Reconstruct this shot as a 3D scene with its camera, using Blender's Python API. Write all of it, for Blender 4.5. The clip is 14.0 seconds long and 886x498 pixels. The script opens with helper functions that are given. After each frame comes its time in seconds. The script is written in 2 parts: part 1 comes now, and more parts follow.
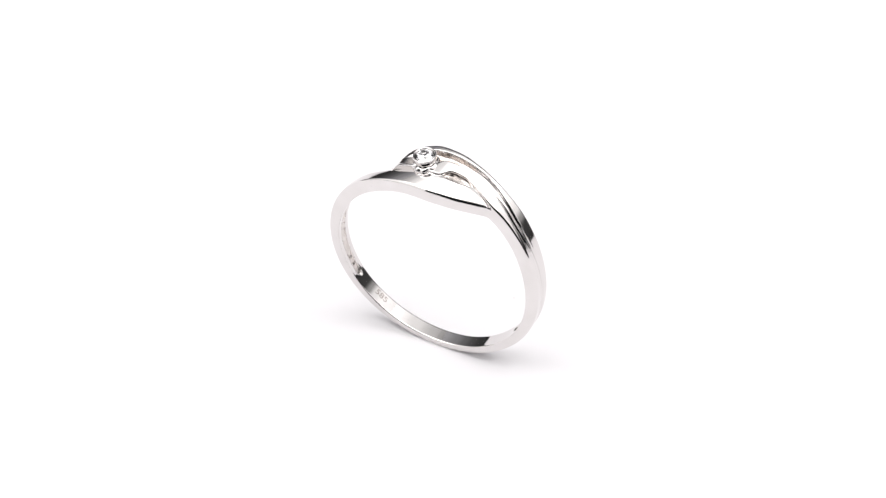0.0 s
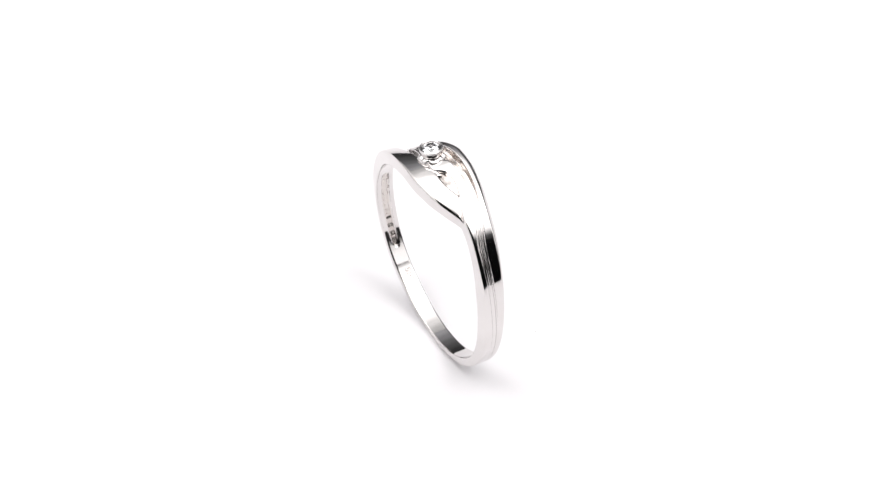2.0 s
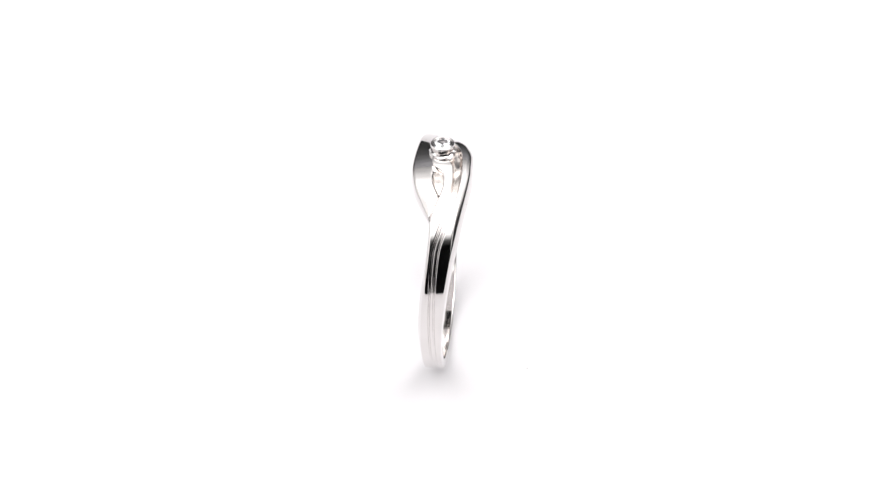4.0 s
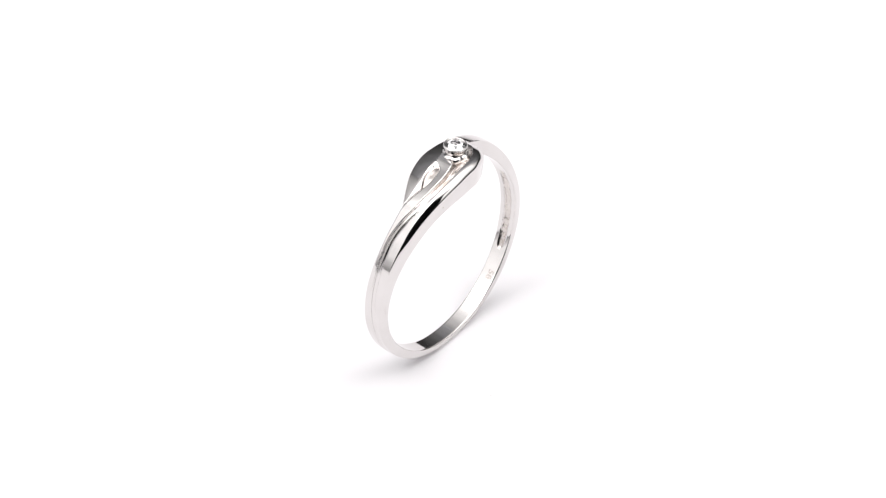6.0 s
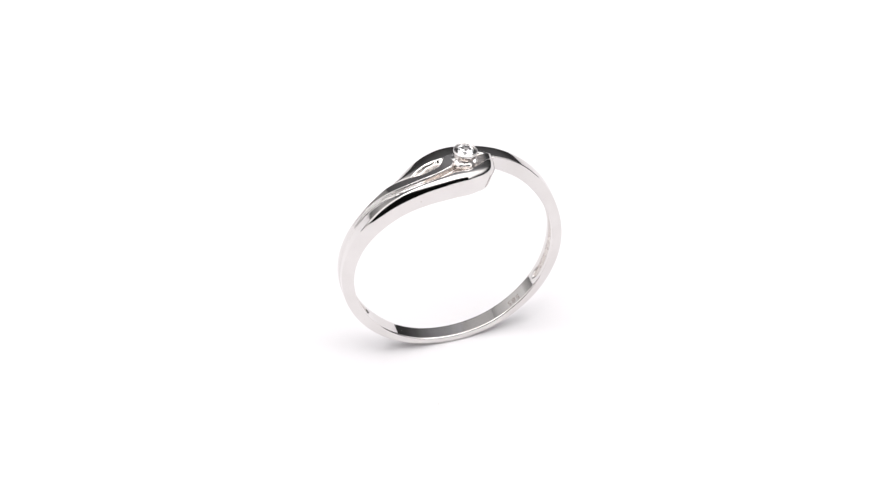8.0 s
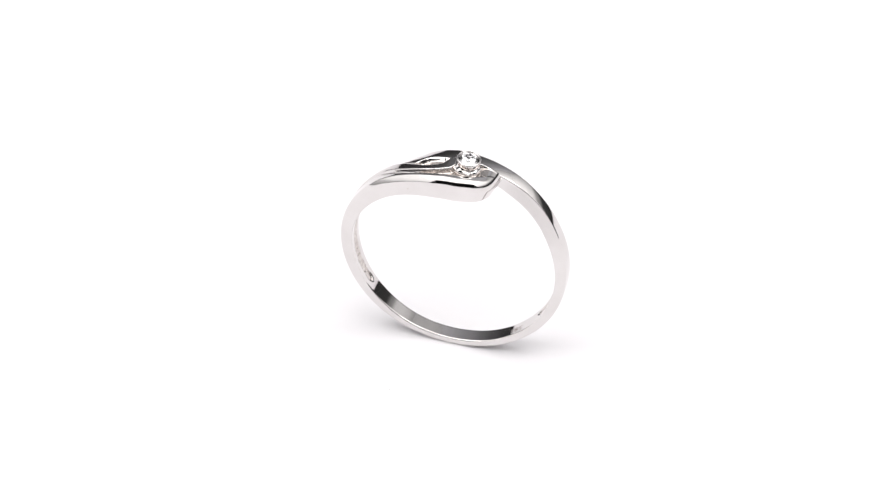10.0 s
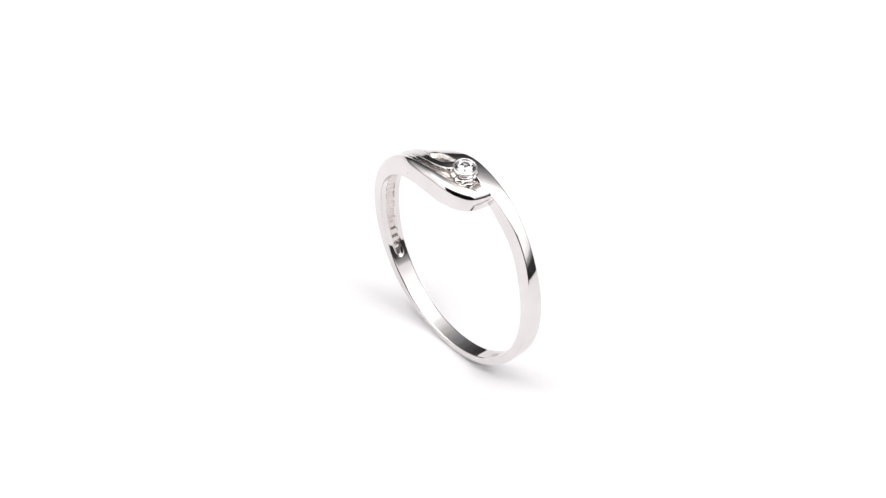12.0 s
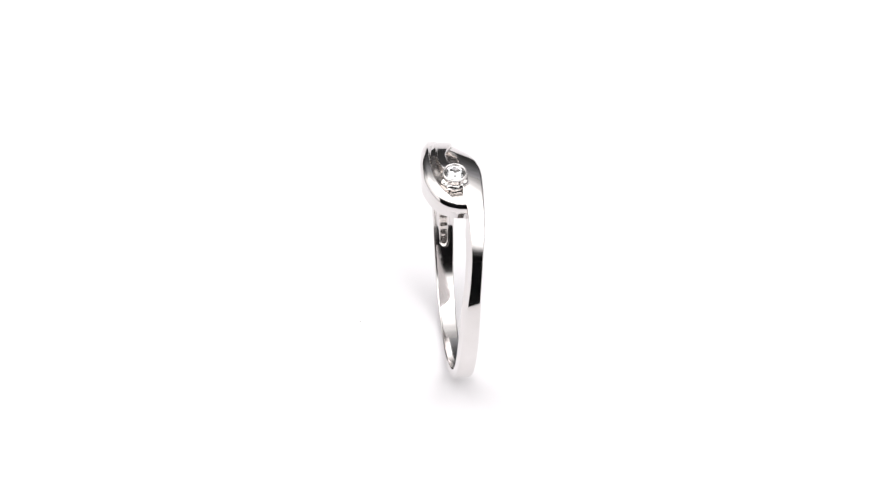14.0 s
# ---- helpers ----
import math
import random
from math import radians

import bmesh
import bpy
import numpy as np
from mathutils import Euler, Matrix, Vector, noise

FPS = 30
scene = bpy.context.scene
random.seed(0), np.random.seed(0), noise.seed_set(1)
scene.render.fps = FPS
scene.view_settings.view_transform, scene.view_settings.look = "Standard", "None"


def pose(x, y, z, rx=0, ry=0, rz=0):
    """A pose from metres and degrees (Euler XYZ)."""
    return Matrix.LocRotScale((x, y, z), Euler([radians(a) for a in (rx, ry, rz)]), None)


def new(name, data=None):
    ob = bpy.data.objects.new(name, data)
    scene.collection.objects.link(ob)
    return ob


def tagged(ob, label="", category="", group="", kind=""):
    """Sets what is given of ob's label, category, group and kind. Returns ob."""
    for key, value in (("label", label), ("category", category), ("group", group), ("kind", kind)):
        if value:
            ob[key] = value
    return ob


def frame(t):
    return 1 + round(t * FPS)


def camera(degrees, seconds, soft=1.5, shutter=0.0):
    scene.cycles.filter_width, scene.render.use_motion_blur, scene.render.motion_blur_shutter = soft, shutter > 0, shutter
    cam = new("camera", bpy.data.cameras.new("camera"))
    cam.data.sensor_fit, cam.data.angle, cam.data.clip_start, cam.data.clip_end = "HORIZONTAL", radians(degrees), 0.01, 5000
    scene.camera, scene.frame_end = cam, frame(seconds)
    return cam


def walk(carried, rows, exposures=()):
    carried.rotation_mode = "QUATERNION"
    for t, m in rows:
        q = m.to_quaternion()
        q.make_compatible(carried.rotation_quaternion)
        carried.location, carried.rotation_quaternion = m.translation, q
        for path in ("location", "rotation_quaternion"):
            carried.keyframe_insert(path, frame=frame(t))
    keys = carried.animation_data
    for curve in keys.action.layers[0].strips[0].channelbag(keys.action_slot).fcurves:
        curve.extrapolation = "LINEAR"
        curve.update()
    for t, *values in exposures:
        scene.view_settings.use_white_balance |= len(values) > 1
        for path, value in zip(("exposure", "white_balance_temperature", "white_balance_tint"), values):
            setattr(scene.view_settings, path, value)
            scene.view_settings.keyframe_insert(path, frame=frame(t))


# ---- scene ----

MM = 0.001
SECONDS = 14.0

# ---- camera: still, looking down at the turning ring ----
cam = camera(16, SECONDS, soft=1.4)
EYE = pose(0, -0.19031, 0.19214, 46.362, 0, 0.087)
walk(cam, [(0, EYE), (SECONDS, EYE)])

# ---- light: an unseen white light tent, graded glow set into its roof and sides, open towards the camera and a dark studio ----
scene.view_settings.exposure = 0.0
world = bpy.data.worlds.new("studio_air")
world.use_nodes = True
world.node_tree.nodes["Background"].inputs[0].default_value = (0.02, 0.02, 0.022, 1)
world.node_tree.nodes["Background"].inputs[1].default_value = 1.0
scene.world = world

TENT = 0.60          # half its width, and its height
# emission along each panel, graded by hand to suit the ring's reflections
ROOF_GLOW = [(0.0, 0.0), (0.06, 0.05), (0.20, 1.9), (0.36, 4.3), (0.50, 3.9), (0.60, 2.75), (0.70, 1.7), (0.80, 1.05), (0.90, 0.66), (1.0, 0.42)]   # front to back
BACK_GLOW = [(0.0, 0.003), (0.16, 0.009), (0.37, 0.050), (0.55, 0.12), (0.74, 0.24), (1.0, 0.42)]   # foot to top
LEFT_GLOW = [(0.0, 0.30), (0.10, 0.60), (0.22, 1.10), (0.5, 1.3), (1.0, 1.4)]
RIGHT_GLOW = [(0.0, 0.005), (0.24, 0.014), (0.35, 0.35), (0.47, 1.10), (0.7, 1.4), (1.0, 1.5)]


# ---- materials ----
def material(name):
    m = bpy.data.materials.new(name)
    m.use_nodes = True
    nodes, links = m.node_tree.nodes, m.node_tree.links
    return m, nodes, links, nodes["Principled BSDF"]


def noise_node(nodes, links, scale, detail=4.0, rough=0.55, stretch=None):
    coord = nodes.new("ShaderNodeTexCoord")
    tex = nodes.new("ShaderNodeTexNoise")
    tex.inputs["Scale"].default_value = scale
    tex.inputs["Detail"].default_value = detail
    tex.inputs["Roughness"].default_value = rough
    if stretch:
        mp = nodes.new("ShaderNodeMapping")
        mp.inputs["Scale"].default_value = stretch
        links.new(coord.outputs["Object"], mp.inputs["Vector"])
        links.new(mp.outputs["Vector"], tex.inputs["Vector"])
    else:
        links.new(coord.outputs["Object"], tex.inputs["Vector"])
    return tex


def ramp(nodes, links, src, a, b, lo=0.3, hi=0.7):
    r = nodes.new("ShaderNodeMapRange")
    r.inputs["From Min"].default_value, r.inputs["From Max"].default_value = lo, hi
    r.inputs["To Min"].default_value, r.inputs["To Max"].default_value = a, b
    links.new(src, r.inputs["Value"])
    return r.outputs["Result"]


def mix_colour(nodes, links, src, a, b, lo=0.3, hi=0.7):
    r = nodes.new("ShaderNodeValToRGB")
    r.color_ramp.elements[0].position, r.color_ramp.elements[1].position = lo, hi
    r.color_ramp.elements[0].color, r.color_ramp.elements[1].color = (*a, 1), (*b, 1)
    links.new(src, r.inputs["Fac"])
    return r.outputs["Color"]


def bump(nodes, links, src, bsdf, strength, distance):
    b = nodes.new("ShaderNodeBump")
    b.inputs["Strength"].default_value, b.inputs["Distance"].default_value = strength, distance
    links.new(src, b.inputs["Height"])
    links.new(b.outputs["Normal"], bsdf.inputs["Normal"])


def metal(name, a, b, r0, r1, relief):
    """Polished white gold: faint clouding, fine polishing marks."""
    m, nodes, links, bsdf = material(name)
    bsdf.inputs["Metallic"].default_value = 1.0
    cloud = noise_node(nodes, links, 420.0)
    links.new(mix_colour(nodes, links, cloud.outputs["Fac"], a, b), bsdf.inputs["Base Color"])
    grain = noise_node(nodes, links, 2600.0, 3.0)
    links.new(ramp(nodes, links, grain.outputs["Fac"], r0, r1), bsdf.inputs["Roughness"])
    wave = noise_node(nodes, links, 900.0, 2.0)
    bump(nodes, links, wave.outputs["Fac"], bsdf, relief, 0.00002)
    return m


GOLD = metal("polished_white_gold", (0.685, 0.661, 0.650), (0.735, 0.713, 0.704), 0.04, 0.08, 0.10)
SATIN = metal("satin_white_gold", (0.58, 0.53, 0.50), (0.70, 0.66, 0.63), 0.16, 0.30, 0.6)
TARNISH = metal("tarnished_white_gold", (0.36, 0.31, 0.29), (0.50, 0.45, 0.42), 0.35, 0.5, 0.5)


def paper_white():
    m, nodes, links, bsdf = material("white_acrylic")
    cloud = noise_node(nodes, links, 9.0)
    links.new(mix_colour(nodes, links, cloud.outputs["Fac"], (0.714, 0.703, 0.718), (0.728, 0.717, 0.732)), bsdf.inputs["Base Color"])
    bsdf.inputs["Roughness"].default_value = 0.55
    bsdf.inputs["Specular IOR Level"].default_value = 0.15
    fine = noise_node(nodes, links, 900.0)
    bump(nodes, links, fine.outputs["Fac"], bsdf, 0.05, 0.0001)
    return m


def dark_paint():
    m, nodes, links, bsdf = material("dark_studio_paint")
    cloud = noise_node(nodes, links, 2.0)
    links.new(mix_colour(nodes, links, cloud.outputs["Fac"], (0.030, 0.030, 0.032), (0.045, 0.045, 0.047)), bsdf.inputs["Base Color"])
    bsdf.inputs["Roughness"].default_value = 0.8
    return m


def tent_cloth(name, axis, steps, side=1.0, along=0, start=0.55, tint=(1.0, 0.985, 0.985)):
    """Tent cloth with emission graded by hand along one axis, and by side towards one end of another; no lamps stand
    behind it.
    """
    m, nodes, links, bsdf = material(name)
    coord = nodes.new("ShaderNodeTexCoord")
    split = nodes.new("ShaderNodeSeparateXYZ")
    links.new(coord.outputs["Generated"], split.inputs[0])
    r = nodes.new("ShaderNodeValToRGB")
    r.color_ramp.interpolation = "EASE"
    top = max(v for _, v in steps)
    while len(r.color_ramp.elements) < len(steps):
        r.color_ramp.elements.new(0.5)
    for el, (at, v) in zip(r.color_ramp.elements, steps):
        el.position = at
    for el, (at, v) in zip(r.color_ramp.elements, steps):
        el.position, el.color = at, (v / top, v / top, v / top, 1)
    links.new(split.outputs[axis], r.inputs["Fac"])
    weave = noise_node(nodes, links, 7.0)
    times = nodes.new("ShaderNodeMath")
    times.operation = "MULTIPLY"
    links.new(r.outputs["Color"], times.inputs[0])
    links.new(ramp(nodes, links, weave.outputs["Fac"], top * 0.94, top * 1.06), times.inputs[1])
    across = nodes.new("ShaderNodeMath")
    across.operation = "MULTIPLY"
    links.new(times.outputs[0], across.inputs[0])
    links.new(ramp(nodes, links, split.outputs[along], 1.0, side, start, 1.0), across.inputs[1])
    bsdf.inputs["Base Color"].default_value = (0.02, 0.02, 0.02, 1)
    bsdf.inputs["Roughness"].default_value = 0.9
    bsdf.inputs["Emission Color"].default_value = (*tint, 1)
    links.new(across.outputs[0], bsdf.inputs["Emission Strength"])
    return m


def diamond():
    m, nodes, links, bsdf = material("diamond")
    bsdf.inputs["Base Color"].default_value = (0.98, 0.98, 1.0, 1)
    bsdf.inputs["Transmission Weight"].default_value = 1.0
    bsdf.inputs["IOR"].default_value = 2.0
    bsdf.inputs["Roughness"].default_value = 0.0
    return m


WHITE, DARK, GEM = paper_white(), dark_paint(), diamond()
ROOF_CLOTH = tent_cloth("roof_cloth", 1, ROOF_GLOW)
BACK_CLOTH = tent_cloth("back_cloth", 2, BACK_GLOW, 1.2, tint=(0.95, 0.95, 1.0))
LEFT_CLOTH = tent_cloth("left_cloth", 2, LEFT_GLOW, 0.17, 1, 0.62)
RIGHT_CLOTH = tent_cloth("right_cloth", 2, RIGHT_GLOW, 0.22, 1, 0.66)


# ---- mesh helpers ----
def mesh_of(name, verts, faces, mat, smooth=True):
    me = bpy.data.meshes.new(name)
    me.from_pydata([tuple(v) for v in verts], [], faces)
    bm = bmesh.new()
    bm.from_mesh(me)
    bmesh.ops.remove_doubles(bm, verts=bm.verts, dist=1e-8)
    bmesh.ops.recalc_face_normals(bm, faces=bm.faces)
    bm.to_mesh(me)
    bm.free()
    me.materials.append(mat)
    for p in me.polygons:
        p.use_smooth = smooth
    return me


def part(name, me, parent, label=""):
    ob = new(name, me)
    ob.parent = parent
    return tagged(ob, label) if label else ob


def box(name, size, mat, bevel=0.0):
    bm = bmesh.new()
    bmesh.ops.create_cube(bm, size=1.0)
    bmesh.ops.scale(bm, verts=bm.verts, vec=size)
    if bevel:
        bmesh.ops.bevel(bm, geom=bm.edges[:], offset=bevel, segments=3, affect="EDGES")
    me = bpy.data.meshes.new(name)
    bm.to_mesh(me)
    bm.free()
    me.materials.append(mat)
    return me


# ---- studio ----
TABLE_W, TABLE_D, TABLE_Z = 1.30, 1.30, -0.76


def studio():
    table = new("table", None)
    tagged(table, "white acrylic tabletop under the ring, pure white", "table", kind="structure")
    top = part("tabletop", box("tabletop", (TABLE_W, TABLE_D, 0.02), WHITE, 0.002), table)
    top.location = (0, 0, -0.01)
    for sx in (-1, 1):
        for sy in (-1, 1):
            leg = part("leg", box("leg", (0.05, 0.05, 0.736), DARK, 0.004), table)
            leg.location = (sx * (TABLE_W / 2 - 0.06), sy * (TABLE_D / 2 - 0.06), -0.02 - 0.372)
    half, high, thick = 2.0, 1.7, 0.1
    floor = new("floor", box("floor", (2 * half + 2 * thick, 2 * half + 2 * thick, thick), DARK))
    floor.location = (0, 0, TABLE_Z - thick / 2)
    tagged(floor, "dark grey studio floor", "floor", kind="structure")
    roof = new("ceiling", box("ceiling", (2 * half + 2 * thick, 2 * half + 2 * thick, thick), DARK))
    roof.location = (0, 0, high + thick / 2)
    tagged(roof, "dark grey studio ceiling", "ceiling", kind="structure")
    tall = high - TABLE_Z
    for name, x, y, sx, sy in (("wall_north", 0, half + thick / 2, 2 * half, thick), ("wall_south", 0, -half - thick / 2, 2 * half, thick),
                               ("wall_east", half + thick / 2, 0, thick, 2 * half + 2 * thick), ("wall_west", -half - thick / 2, 0, thick, 2 * half + 2 * thick)):
        w = new(name, box(name, (sx, sy, tall), DARK))
        w.location = (x, y, (high + TABLE_Z) / 2)
        tagged(w, "dark grey painted studio wall", "wall", kind="structure")


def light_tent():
    """A cubic tent of white cloth on a thin frame round the ring, unseen, added to light it and fill its reflections;
    its front is open.
    """
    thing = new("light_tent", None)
    tagged(thing, "unseen cubic white cloth light tent round the ring, its glow graded for the reflections", "light tent")
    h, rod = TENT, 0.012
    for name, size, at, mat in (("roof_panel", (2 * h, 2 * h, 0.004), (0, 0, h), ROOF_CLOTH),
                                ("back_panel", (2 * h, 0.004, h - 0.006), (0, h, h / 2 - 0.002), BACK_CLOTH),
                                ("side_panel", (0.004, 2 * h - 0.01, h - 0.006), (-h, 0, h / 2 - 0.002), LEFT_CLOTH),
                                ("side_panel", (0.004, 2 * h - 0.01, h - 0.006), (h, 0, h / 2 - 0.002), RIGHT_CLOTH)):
        ob = part(name, box(name, size, mat), thing, "unseen white tent cloth with a graded glow")
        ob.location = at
    for sx in (-1, 1):
        for sy in (-1, 1):
            ob = part("pole", box("pole", (rod, rod, h + 0.02), DARK, 0.002), thing, "thin dark tent pole")
            ob.location = (sx * (h + 0.012), sy * (h + 0.012), (h + 0.02) / 2)


studio()
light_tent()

# ---- the ring: angles in degrees from the top, positive towards the grooved shoulder; lengths in mm ----
RADIUS = 9.75
LEAN = 1.68
CENTRE = (-0.56, -0.51)
TURN_START, TURN_RATE = -27.74, -16.88


def curve(keys):
    """A smooth function through (angle, value) keys."""
    xs = np.array([k[0] for k in keys], float)
    ys = np.array([k[1] for k in keys], float)
    d = np.diff(ys) / np.diff(xs)
    m = np.zeros(len(xs))
    m[0], m[-1] = d[0], d[-1]
    for i in range(1, len(xs) - 1):
        if d[i - 1] * d[i] > 0:
            h0, h1 = xs[i] - xs[i - 1], xs[i + 1] - xs[i]
            w0, w1 = 2 * h1 + h0, h1 + 2 * h0
            m[i] = (w0 + w1) / (w0 / d[i - 1] + w1 / d[i])

    def value(x):
        x = min(max(x, xs[0]), xs[-1])
        i = min(max(int(np.searchsorted(xs, x)) - 1, 0), len(xs) - 2)
        h = xs[i + 1] - xs[i]
        u = (x - xs[i]) / h
        return ((1 + 2 * u) * (1 - u) ** 2 * ys[i] + u * (1 - u) ** 2 * h * m[i]
                + u * u * (3 - 2 * u) * ys[i + 1] + u * u * (u - 1) * h * m[i + 1])
    return value


def spline(keys):
    """A natural cubic spline through (angle, value) keys, for faces that mirror the light without kinks."""
    x = np.array([k[0] for k in keys], float)
    y = np.array([k[1] for k in keys], float)
    n = len(x)
    h, d = np.diff(x), np.diff(y) / np.diff(x)
    A, b = np.eye(n), np.zeros(n)
    for i in range(1, n - 1):
        A[i, i - 1:i + 2] = h[i - 1], 2 * (h[i - 1] + h[i]), h[i]
        b[i] = 6 * (d[i] - d[i - 1])
    m = np.linalg.solve(A, b)

    def value(t):
        t = min(max(t, x[0]), x[-1])
        i = min(max(int(np.searchsorted(x, t)) - 1, 0), n - 2)
        p, q = x[i + 1] - t, t - x[i]
        return float((m[i] * p ** 3 + m[i + 1] * q ** 3) / (6 * h[i]) + (y[i] / h[i] - m[i] * h[i] / 6) * p + (y[i + 1] / h[i] - m[i + 1] * h[i] / 6) * q)
    return value


def smooth(a, b, x):
    u = min(max((x - a) / (b - a), 0.0), 1.0)
    return u * u * (3 - 2 * u)


def ring_point(alpha, y, r):
    a = radians(alpha)
    return (r * math.sin(a) * MM, y * MM, r * math.cos(a) * MM)


def sweep(name, angles, front, back, outer, inner, relief, edge_f, edge_b, spread, flare, flare_b, channel, mat, rough=None, across=44, inside=18):
    """A band bent round the ring. front, back: its edges along the ring's axis; outer, inner: its radii;
    relief(alpha, s, y): what is cut off the outer face; edge_f, edge_b: the rounding of its two outer edges;
    flare, flare_b: how far the feet of the front and back walls stand out; spread: how far the back edge is a bevel (1) and not a round (0);
    channel(alpha, u): what is cut off the inner face; rough: the material of what is cut deepest."""
    fine = np.concatenate((np.arange(angles[0], angles[0] + 8, 0.03), np.arange(angles[0] + 8, angles[-1] + 0.01, 0.08)))
    all_f = np.array([(radians(a) * RADIUS, front(a)) for a in fine])
    all_b = np.array([(radians(a) * RADIUS, back(a)) for a in fine])
    rows, cut = [], []
    for a in angles:
        y0, y1, ro, ri = front(a), back(a), outer(a), inner(a)
        wide = y1 - y0
        ef, eb = edge_f(a), edge_b(a)
        shrink = min(1.0, 0.95 * wide / (ef + 1.25 * eb))
        row, deep, heights = [], [], []
        lo, hi = np.searchsorted(fine, (a - 9, a + 9))
        rim_f, rim_b = all_f[lo:hi], all_b[lo:hi]
        for k in range(across + 1):
            s = 0.5 - 0.5 * math.cos(math.pi * k / across)
            s = 0.6 * s + 0.4 * k / across
            y = y0 + wide * s
            p = np.array((radians(a) * RADIUS, y))
            drop = 0.0
            u = min(np.sqrt(((rim_f - p) ** 2).sum(1)).min() / max(ef * shrink, 1e-4), 1.0)
            drop += ef * (1 - math.sqrt(max(0.0, 1 - (1 - u) ** 2)))
            d = np.sqrt(((rim_b - p) ** 2).sum(1)).min() / shrink
            bevel = spread * smooth(-10, 36, a)
            x = max(0.0, eb / 1.35 + 0.07 - d)
            u = min(d / max(eb * (0.95 if spread else 1.0), 1e-4), 1.0)
            drop += bevel * 1.35 * (x * x / 0.28 if x < 0.14 else x - 0.07)
            drop += (1 - bevel) * eb * (1 - math.sqrt(max(0.0, 1 - (1 - u) ** 2)))
            low, rough_depth = relief(a, s, y)
            deep.append(rough_depth)
            heights.append(ro - min(drop, 0.85 * (ro - ri)) - low)
            row.append(ring_point(a, y, heights[-1]))
        cut.append(deep)
        c = min(0.12, 0.3 * (y1 - y0))
        edge_rf, edge_rb = heights[0], heights[-1]
        yf, yb = y0 - flare(a), y1 + flare_b(a)
        for k in (0.94, 0.8, 0.5, 0.2, 0.06):
            row.append(ring_point(a, y1 * k + yb * (1 - k), ri + c + k * (edge_rb - ri - c)))
        for k in range(6):
            q = k / 5 * math.pi / 2
            row.append(ring_point(a, yb - c * (1 - math.cos(q)), ri + c * (1 - math.sin(q))))
        for k in range(1, inside):
            u = k / inside
            low = channel(a, u)
            row.append(ring_point(a, yb - c + (yf + c - yb + c) * u, ri + low))
            deep.append(low)
        for k in range(6):
            q = (1 - k / 5) * math.pi / 2
            row.append(ring_point(a, yf + c * (1 - math.cos(q)), ri + c * (1 - math.sin(q))))
        for k in (0.06, 0.2, 0.5, 0.8, 0.94):
            row.append(ring_point(a, y0 * k + yf * (1 - k), ri + c + k * (edge_rf - ri - c)))
        rows.append(row)
    n = len(rows[0])
    verts = [v for row in rows for v in row]
    faces = []
    for i in range(len(rows) - 1):
        for k in range(n):
            faces.append((i * n + k, i * n + (k + 1) % n, (i + 1) * n + (k + 1) % n, (i + 1) * n + k))
    if angles[0] > -179:
        faces.append(tuple(range(n)))
    if angles[-1] < 179:
        faces.append(tuple((len(rows) - 1) * n + k for k in range(n)))
    me = mesh_of(name, verts, faces, mat)
    if rough:
        me.materials.append(rough)
        for i in range(len(rows) - 1):
            for k in range(across):
                if cut[i][k] > 0.05 and cut[i][k + 1] > 0.05:
                    me.polygons[i * n + k].material_index = 1
            for k in range(inside - 2):
                if cut[i][across + 1 + k] > 0.04 and cut[i][across + 2 + k] > 0.04:
                    me.polygons[i * n + across + 12 + k].material_index = 1
    return me


# grooved band: from the foot up the grooved shoulder, then round the stone to its rounded tip
G_FRONT = curve([(-23, -0.52), (-20, -0.45), (-10, -0.42), (0, -0.42), (2.5, -0.32), (3.8, -0.05), (5, 0.25), (6.5, 0.50), (9, 0.62), (13, 0.66), (18, 0.50), (23.7, 0.20), (28.5, -0.05), (34, -0.22), (40, -0.25), (50, -0.36), (62, -0.52), (78, -0.72), (100, -0.86), (150, -0.82), (168, -0.78), (180, -0.78)])
G_EDGE_F = curve([(-23, 0.05), (0, 0.10), (6, 0.14), (20, 0.14), (30, 0.16), (37, 0.24), (48, 0.26), (110, 0.18), (150, 0.10), (168, 0.08), (180, 0.08)])
G_EDGE_B = curve([(-23, 0.62), (-12, 0.66), (5, 0.66), (22, 0.62), (36, 0.52), (50, 0.34), (72, 0.18), (90, 0.12), (130, 0.10), (168, 0.08), (180, 0.08)])
G_BACK = curve([(-23, -0.46), (-22.5, 0.3), (-20.8, 1.22), (-17.2, 1.96), (-11, 2.56), (-3, 2.90), (5, 2.91), (18, 2.68), (28, 2.40), (36, 2.17), (45, 1.94), (58, 1.58), (72, 1.24), (90, 0.92), (110, 0.76), (150, 0.68), (168, 0.64), (180, 0.64)])
G_OUTER = spline([(-23, 9.98), (-18, 10.27), (-12, 10.45), (0, 10.53), (12, 10.44), (25, 10.30), (38, 10.14), (52, 9.97), (70, 9.82), (90, 9.75), (140, 9.75), (180, 9.75)])
G_TILT = spline([(-23, 0.0), (-10, 0.06), (5, 0.26), (20, 0.30), (33, 0.24), (50, 0.17), (80, 0.05), (120, 0.0), (180, 0.0)])
G_FLARE = curve([(-23, 0.0), (38, 0.0), (55, 0.08), (70, 0.20), (90, 0.24), (120, 0.14), (155, 0.0), (180, 0.0)])
G_FLARE_B = curve([(-23, 0.0), (20, 0.04), (45, 0.12), (70, 0.12), (110, 0.05), (150, 0.0), (180, 0.0)])
G_INNER = curve([(-23, 8.6), (-15, 8.45), (0, 8.45), (20, 8.5), (33, 8.56), (60, 8.63), (90, 8.70), (130, 8.88), (165, 9.12), (180, 9.12)])

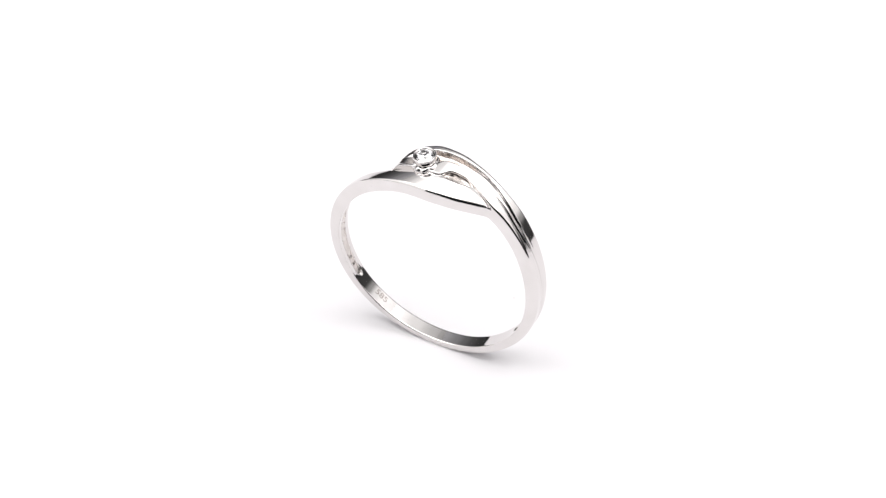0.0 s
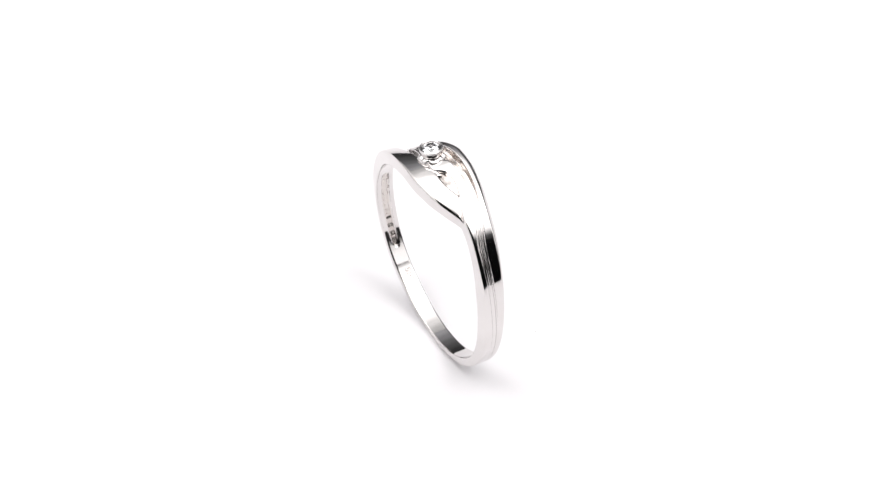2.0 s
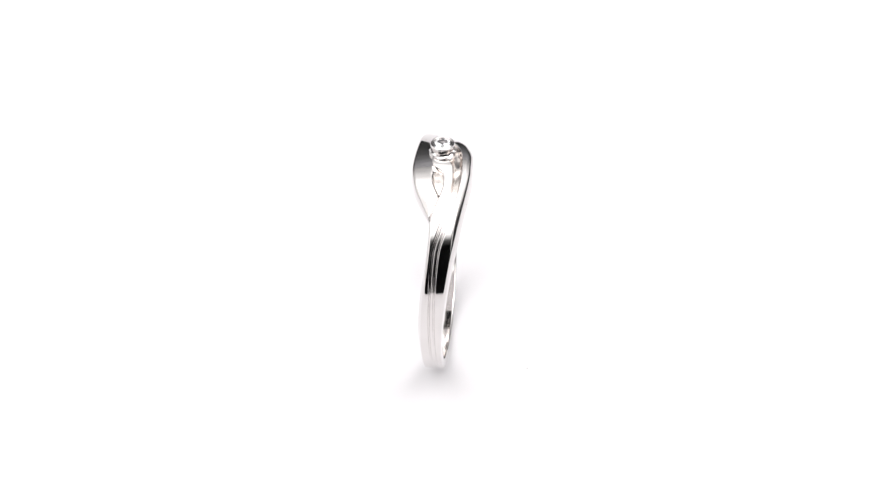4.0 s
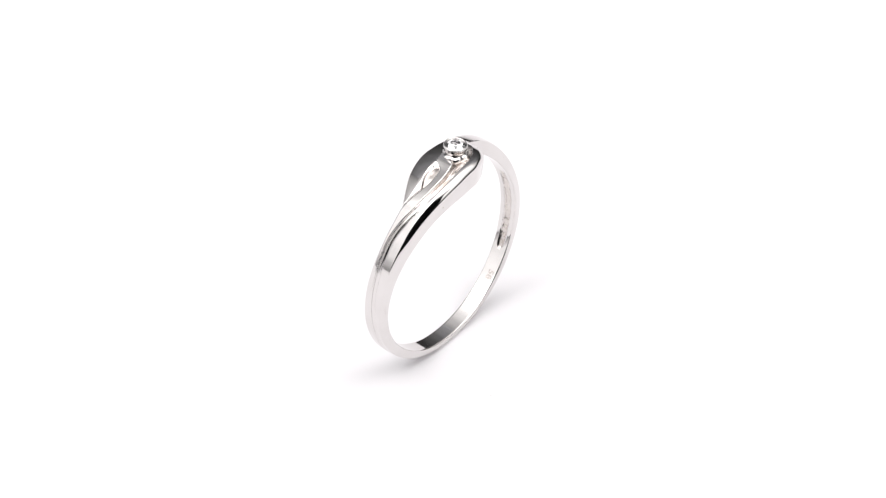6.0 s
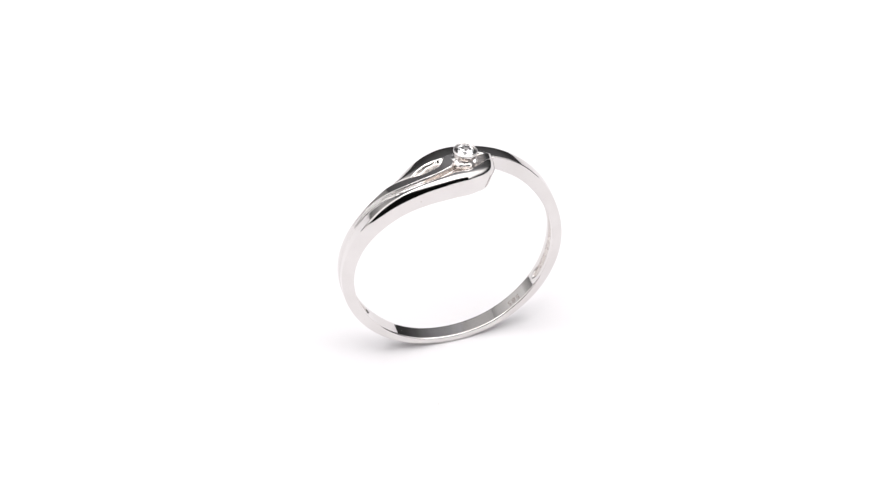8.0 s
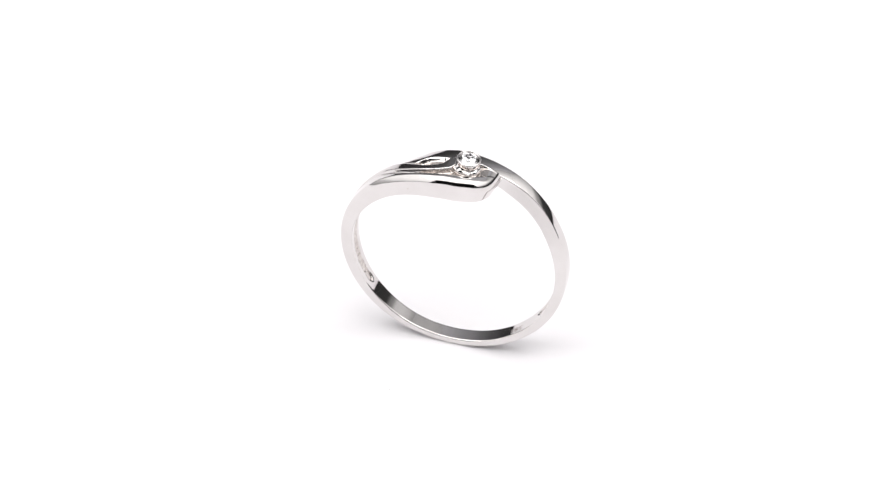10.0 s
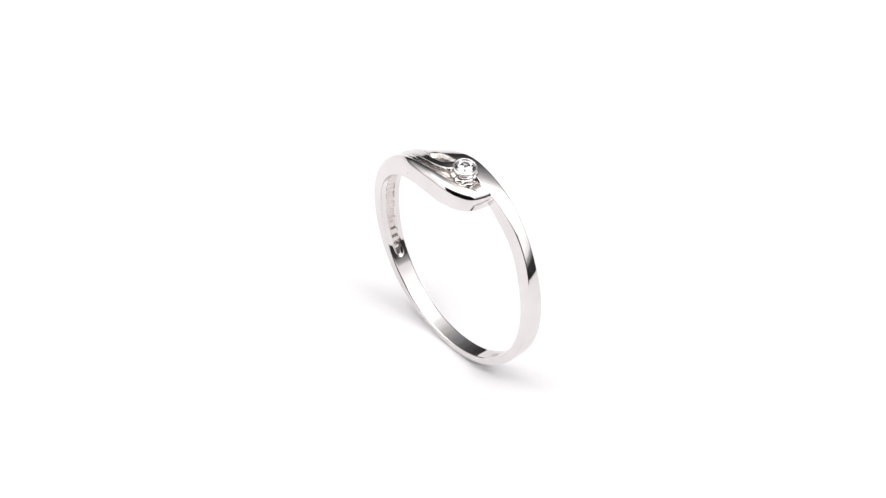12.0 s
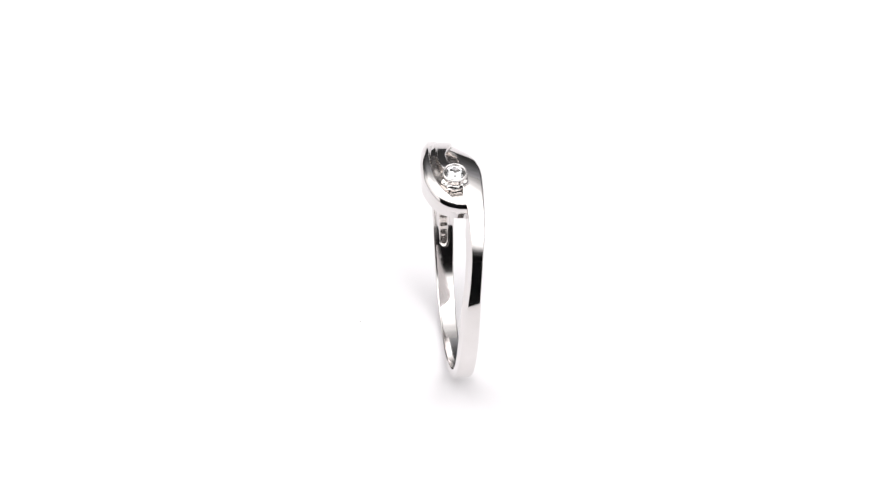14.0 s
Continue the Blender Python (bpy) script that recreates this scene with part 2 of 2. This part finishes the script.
# plain band: from the foot up the plain shoulder, over the top in front of the stone, down into the crotch
P_FRONT = spline([(-180, -0.78), (-165, -0.78), (-140, -0.84), (-115, -0.95), (-90, -1.04), (-71, -1.15), (-57, -1.30), (-43, -1.55), (-30, -1.78), (-17, -1.95), (-5, -2.06), (3, -2.06), (9, -1.90), (15, -1.65), (20, -1.32), (25, -0.93), (29.5, -0.54), (34, -0.18), (40, 0.02), (60, 0.0)])
P_BACK = curve([(-180, 0.64), (-165, 0.64), (-140, 0.56), (-110, 0.44), (-90, 0.28), (-71, -0.06), (-57, -0.37), (-42, -0.56), (-31, -0.58), (-21, -0.50), (-10, -0.20), (0, -0.18), (3, 0.10), (6, 0.66), (9, 0.78), (13, 0.82), (18, 0.68), (24, 0.42), (30, 0.30), (40, 0.30), (60, 0.3)])
P_OUTER = spline([(-180, 9.75), (-140, 9.75), (-90, 9.75), (-50, 9.84), (-22, 10.0), (-8, 10.12), (4, 10.16), (13, 10.11), (20, 9.99), (27, 9.84), (34, 9.74), (45, 9.5), (60, 9.25)])
P_EDGE_F = curve([(-180, 0.08), (-90, 0.07), (-45, 0.10), (-20, 0.20), (-5, 0.25), (22, 0.26), (32, 0.18), (40, 0.10), (120, 0.10)])
P_EDGE_B = curve([(-180, 0.08), (-90, 0.07), (-30, 0.08), (-12, 0.06), (0, 0.05), (120, 0.05)])
P_TILT = spline([(-180, 0.0), (-120, 0.0), (-70, 0.0), (-42, 0.01), (-28, 0.08), (-15, 0.24), (0, 0.38), (10, 0.43), (18, 0.42), (25, 0.31), (32, 0.14), (38, 0.08), (46, 0.06), (60, 0.05)])
P_TILT_B = curve([(-180, 0.0), (-105, 0.0), (-75, 0.08), (-50, 0.10), (-38, 0.10), (-25, 0.17), (-15, 0.11), (-3, 0.0), (60, 0.0)])
P_FLARE = curve([(-180, 0.0), (-120, 0.08), (-90, 0.18), (-60, 0.12), (-20, 0.12), (10, 0.08), (25, 0.05), (34, 0.0), (60, 0.0)])
P_FLARE_B = curve([(-180, 0.0), (-135, 0.03), (-95, 0.18), (-60, 0.36), (-33, 0.32), (-20, 0.08), (-10, 0.0), (60, 0.0)])
P_INNER = curve([(-180, 9.12), (-165, 9.12), (-140, 9.02), (-90, 8.80), (-60, 8.64), (-33, 8.66), (-15, 8.72), (0, 8.62), (20, 8.50), (33, 8.46), (60, 8.62)])

GROOVE_DEPTH = curve([(-23, 0.0), (-17, 0.03), (-11, 0.36), (0, 0.55), (10, 0.50), (25, 0.32), (50, 0.17), (75, 0.13), (100, 0.11), (135, 0.05), (150, 0.0), (180, 0.0)])
GROOVE_A = curve([(-23, -0.3), (-8, -0.22), (-3, 0.2), (1, 1.10), (5, 1.30), (10, 1.38), (19, 1.26), (28, 0.92), (36, 0.52), (48, 0.03), (65, -0.10), (90, -0.20), (180, -0.20)])
GROOVE_B = curve([(-23, 0.1), (-16, 0.8), (-10, 1.60), (-3, 2.02), (7, 2.14), (18, 2.00), (28, 1.62), (36, 1.22), (48, 0.72), (65, 0.51), (90, 0.41), (180, 0.41)])


# the leaf-shaped hollow between the two bands: its edge on the plain face
LEAF = curve([(3, -0.10), (4.3, -0.26), (8, -0.30), (12, -0.22), (16, 0.02), (19.5, 0.36), (21, 0.6)])


def grooves(a, s, y):
    lo, hi = GROOVE_A(a), GROOVE_B(a)
    wall = 0.15 - 0.05 * smooth(20, 60, a)
    cut = smooth(lo, lo + wall, y) * (1 - smooth(hi - wall, hi, y))
    mid = 0.5 * (lo + hi)
    bead = max(0.0, 1 - ((y - mid) / 0.15) ** 2) * smooth(22, 40, a)
    lump = 0.12 * noise.noise(Vector((a * 0.22, y * 2.2, 1.7))) * smooth(0.5, 1.0, cut) * (1 - smooth(4, 16, a)) * smooth(-16, -8, a)
    groove = GROOVE_DEPTH(a) * (cut - 0.75 * bead) + lump
    return groove + G_TILT(a) * (1 - s) ** 1.2 + 0.02 * (2 * s - 1) ** 2 * smooth(60, 150, a), groove * (1 - smooth(8, 18, a))


def stamped(a, u, low, high, step):
    """A round-ended channel on the inside, with the worn bars of a stamp standing on its floor."""
    if not low - 6 < a < high:
        return 0.0
    end = 0.27 * math.sqrt(max(0.0, 1 - max(0.0, (low + 3 - a) / 3.0) ** 2)) if a < low + 3 else 0.27
    depth = 0.12 * smooth(0, 0.12, end - abs(u - 0.5)) * (1 - smooth(high - 12, high, a))
    k, f = divmod(a - low - 6, step)
    tall = 0.09 + 0.15 * ((int(k) * 37) % 5) / 4
    wide = step * (0.45 + 0.12 * ((int(k) * 53) % 4))
    bar = (1 - smooth(tall - 0.04, tall + 0.04, abs(u - 0.5 - 0.03 * (int(k) % 3 - 1)))) * smooth(0, 0.5, f) * (1 - smooth(wide - 0.5, wide, f)) * (0 <= k)
    return depth - 0.055 * bar * smooth(0.06, 0.1, depth)


def g_channel(a, u):
    return stamped(-a, u, -125, -48, 4.2)


def p_channel(a, u):
    return stamped(a, u, -125, -66, 4.6)


def plain(a, s, y):
    """The plain face, leaning towards its front edge over the top and a little towards its back edge on the shoulder."""
    hollow = 0.0
    if 3 < a < 21:
        hollow = 0.34 * smooth(0.0, 0.09, y - LEAF(a)) * smooth(3, 4.5, a) * (1 - smooth(19, 21, a))
        hollow += 0.05 * noise.noise(Vector((a * 0.3, y * 3.0, 4.2))) * smooth(0.2, 0.3, hollow)
    crease = 0.17 * smooth(-0.15, -0.02, y - G_FRONT(a)) * smooth(17, 21, a) * (1 - smooth(31, 35, a))
    y0, y1 = P_FRONT(a), min(P_BACK(a), -0.12)
    lean = max(0.0, (y1 - y) / max(y1 - y0, 0.05)) ** 1.3
    return 0.02 * (2 * s - 1) ** 2 + P_TILT(a) * lean + P_TILT_B(a) * s ** 1.3 + max(hollow, crease), hollow


def revolve(name, profile, mat, n=48, smooth_faces=True):
    verts, faces = [], []
    for r, z in profile:
        for k in range(n):
            q = 2 * math.pi * k / n
            verts.append((r * math.cos(q) * MM, r * math.sin(q) * MM, z * MM))
    for i in range(len(profile) - 1):
        for k in range(n):
            faces.append((i * n + k, i * n + (k + 1) % n, (i + 1) * n + (k + 1) % n, (i + 1) * n + k))
    return mesh_of(name, verts, faces, mat, smooth_faces)


def brilliant(name, r):
    """A round brilliant: table, star, kite and girdle facets above, pavilion mains below."""
    n = 8
    verts = []
    for k in range(n):
        q = 2 * math.pi * k / n
        verts.append((0.55 * r * math.cos(q), 0.55 * r * math.sin(q), 0.32 * r))
    for k in range(n):
        q = 2 * math.pi * (k + 0.5) / n
        verts.append((0.76 * r * math.cos(q), 0.76 * r * math.sin(q), 0.20 * r))
    for k in range(2 * n):
        q = 2 * math.pi * k / (2 * n)
        verts.append((r * math.cos(q), r * math.sin(q), 0.03 * r))
    for k in range(2 * n):
        q = 2 * math.pi * k / (2 * n)
        verts.append((r * math.cos(q), r * math.sin(q), -0.03 * r))
    for k in range(n):
        q = 2 * math.pi * (k + 0.5) / n
        verts.append((0.22 * r * math.cos(q), 0.22 * r * math.sin(q), -0.70 * r))
    verts.append((0, 0, -0.86 * r))
    t, s, g, h, p, c = 0, n, 2 * n, 4 * n, 6 * n, 7 * n
    faces = [tuple(range(n))]
    for k in range(n):
        k1 = (k + 1) % n
        faces.append((t + k, s + k, t + k1))
        faces.append((t + k1, s + k, g + (2 * k + 2) % (2 * n), s + k1))
        faces.append((s + k, g + 2 * k, g + 2 * k + 1))
        faces.append((s + k, g + 2 * k + 1, g + (2 * k + 2) % (2 * n)))
        faces.append((h + 2 * k, p + k, h + 2 * k + 1))
        faces.append((h + 2 * k + 1, p + k, h + (2 * k + 2) % (2 * n)))
        faces.append((p + k, h + (2 * k + 2) % (2 * n), p + k1, c))
    for k in range(2 * n):
        k1 = (k + 1) % (2 * n)
        faces.append((g + k, h + k, h + k1, g + k1))
    return mesh_of(name, [(x * MM, y * MM, z * MM) for x, y, z in verts], faces, GEM, False)


def lumpy_seat(name):
    """The uneven cast foot on which the cup is soldered."""
    me = revolve(name, [(0.55, -1.30), (0.98, -1.22), (1.16, -1.06), (1.14, -0.86), (0.98, -0.70), (0.80, -0.60), (0.60, -0.58)], GOLD, 64)
    for v in me.vertices:
        q = math.atan2(v.co.y, v.co.x)
        k = 1 + 0.22 * noise.noise(Vector((2.1 * math.cos(q), 2.1 * math.sin(q), v.co.z / MM * 1.3)))
        v.co = (v.co.x * k, v.co.y * k, v.co.z + 0.14 * MM * noise.noise(Vector((3.0 * math.cos(q), 3.0 * math.sin(q), 7.3))))
    return me


def hallmark(text):
    """Small digits bent onto the inside of the plain shank."""
    font = bpy.data.curves.new("hallmark_text", "FONT")
    font.body, font.size, font.extrude = text, 0.74, 0.004
    font.align_x, font.align_y = "CENTER", "CENTER"
    holder = bpy.data.objects.new("hallmark_text", font)
    me = bpy.data.meshes.new_from_object(holder)
    bpy.data.objects.remove(holder)
    for v in me.vertices:
        a = -142.0 - math.degrees(v.co.x * 1.25 / 9.0)
        v.co = ring_point(a, v.co.y, P_INNER(a) - 0.004 - v.co.z)
    me.materials.clear()
    me.materials.append(TARNISH)
    return me


STONE_ANGLE, STONE_Y, STONE_R = -6.2, 0.34, 11.10


def gold_ring():
    ring = new("ring", None)
    tagged(ring, "polished white gold ring with one small round diamond, standing upright", "ring")
    dense = list(np.arange(-23, -15, 0.2)) + list(np.arange(-15, 1.5, 0.6)) + list(np.arange(1.5, 8, 0.2)) + list(np.arange(8, 130, 0.7)) + list(np.arange(130, 180.1, 2.0))
    part("grooved_band", sweep("grooved_band", dense, G_FRONT, G_BACK, G_OUTER, G_INNER, grooves, G_EDGE_F, G_EDGE_B, 0.6, G_FLARE, G_FLARE_B, g_channel, GOLD, SATIN, 76), ring, "polished white gold band with two grooves, wrapped round the stone")
    dense = list(np.arange(-180, -130, 0.8)) + list(np.arange(-130, 60.1, 0.8))
    part("plain_band", sweep("plain_band", dense, P_FRONT, P_BACK, P_OUTER, P_INNER, plain, P_EDGE_F, P_EDGE_B, 0.0, P_FLARE, P_FLARE_B, p_channel, GOLD, SATIN), ring, "smooth polished white gold band")
    seat = pose(0, 0, 0, 0, STONE_ANGLE, 0) @ Matrix.Translation((0, STONE_Y * MM, STONE_R * MM))
    profile = [(0.90, -1.25), (0.86, -0.80), (0.78, -0.66), (0.76, -0.54), (0.88, -0.46), (0.98, -0.36), (0.97, -0.26), (1.00, -0.08), (1.00, 0.03), (0.97, 0.08), (0.92, 0.12), (0.87, 0.11), (0.83, 0.07), (0.80, 0.0), (0.70, -0.22), (0.28, -0.66)]
    bezel = part("bezel", revolve("bezel", profile, GOLD), ring, "round white gold bezel cup")
    bezel.matrix_basis = seat
    part("bezel_base", lumpy_seat("bezel_base"), ring, "lumpy cast metal under the cup").matrix_basis = seat
    gem = part("diamond", brilliant("diamond", 0.80), ring, "clear brilliant-cut diamond")
    gem.matrix_basis = seat @ Matrix.Translation((0, 0, -0.05 * MM))
    part("hallmark", hallmark("585"), ring, "tiny stamped fineness mark 585")
    for a, y, r, size in ((20.9, G_BACK(20.9) + 0.02, 9.19, 0.06), (74.0, 0.30, 9.63, 0.035)):
        pit = part("pit", revolve("pit", [(0.0, 0.3 * size), (0.7 * size, 0.2 * size), (size, 0.0), (0.7 * size, -0.2 * size), (0.0, -0.3 * size)], TARNISH, 10), ring, "tiny dark casting pit")
        pit.matrix_basis = Matrix.Translation(ring_point(a, y, r)) @ pose(0, 0, 0, 90 if y > 1 else 0, 0 if y > 1 else a, 0)
    return ring


def dust():
    """A single pale speck lying on the turning white surface."""
    m, nodes, links, bsdf = material("dust")
    fine = noise_node(nodes, links, 9000.0)
    links.new(mix_colour(nodes, links, fine.outputs["Fac"], (0.44, 0.42, 0.41), (0.56, 0.54, 0.53)), bsdf.inputs["Base Color"])
    bsdf.inputs["Roughness"].default_value = 0.9
    bm = bmesh.new()
    bmesh.ops.create_icosphere(bm, subdivisions=2, radius=1.0)
    for v in bm.verts:
        v.co *= 1 + 0.5 * noise.noise(v.co * 1.7)
        v.co = (v.co.x * 0.075 * MM, v.co.y * 0.05 * MM, (v.co.z + 0.9) * 0.03 * MM)
    me = bpy.data.meshes.new("dust_speck")
    bm.to_mesh(me)
    bm.free()
    me.materials.append(m)
    return tagged(new("dust_speck", me), "tiny pale grey dust speck on the white surface", "dust")


RING = gold_ring()
SPECK = dust()


# ---- what moves: the ring and the speck turn steadily with the surface under them ----
def turned(t):
    return (pose(0, 0, 0, 0, 0, TURN_START + TURN_RATE * t) @ Matrix.Translation((CENTRE[0] * MM, CENTRE[1] * MM, RADIUS * MM + 0.01 * MM))
            @ pose(0, 0, 0, LEAN, 0, 0))


def motions():
    walk(RING, [(k * 0.5, turned(k * 0.5)) for k in range(29)])
    walk(SPECK, [(k * 0.5, pose(0, 0, 0, 0, 0, TURN_RATE * k * 0.5) @ Matrix.Translation((5.88 * MM, 5.0 * MM, 0))) for k in range(29)])


motions()
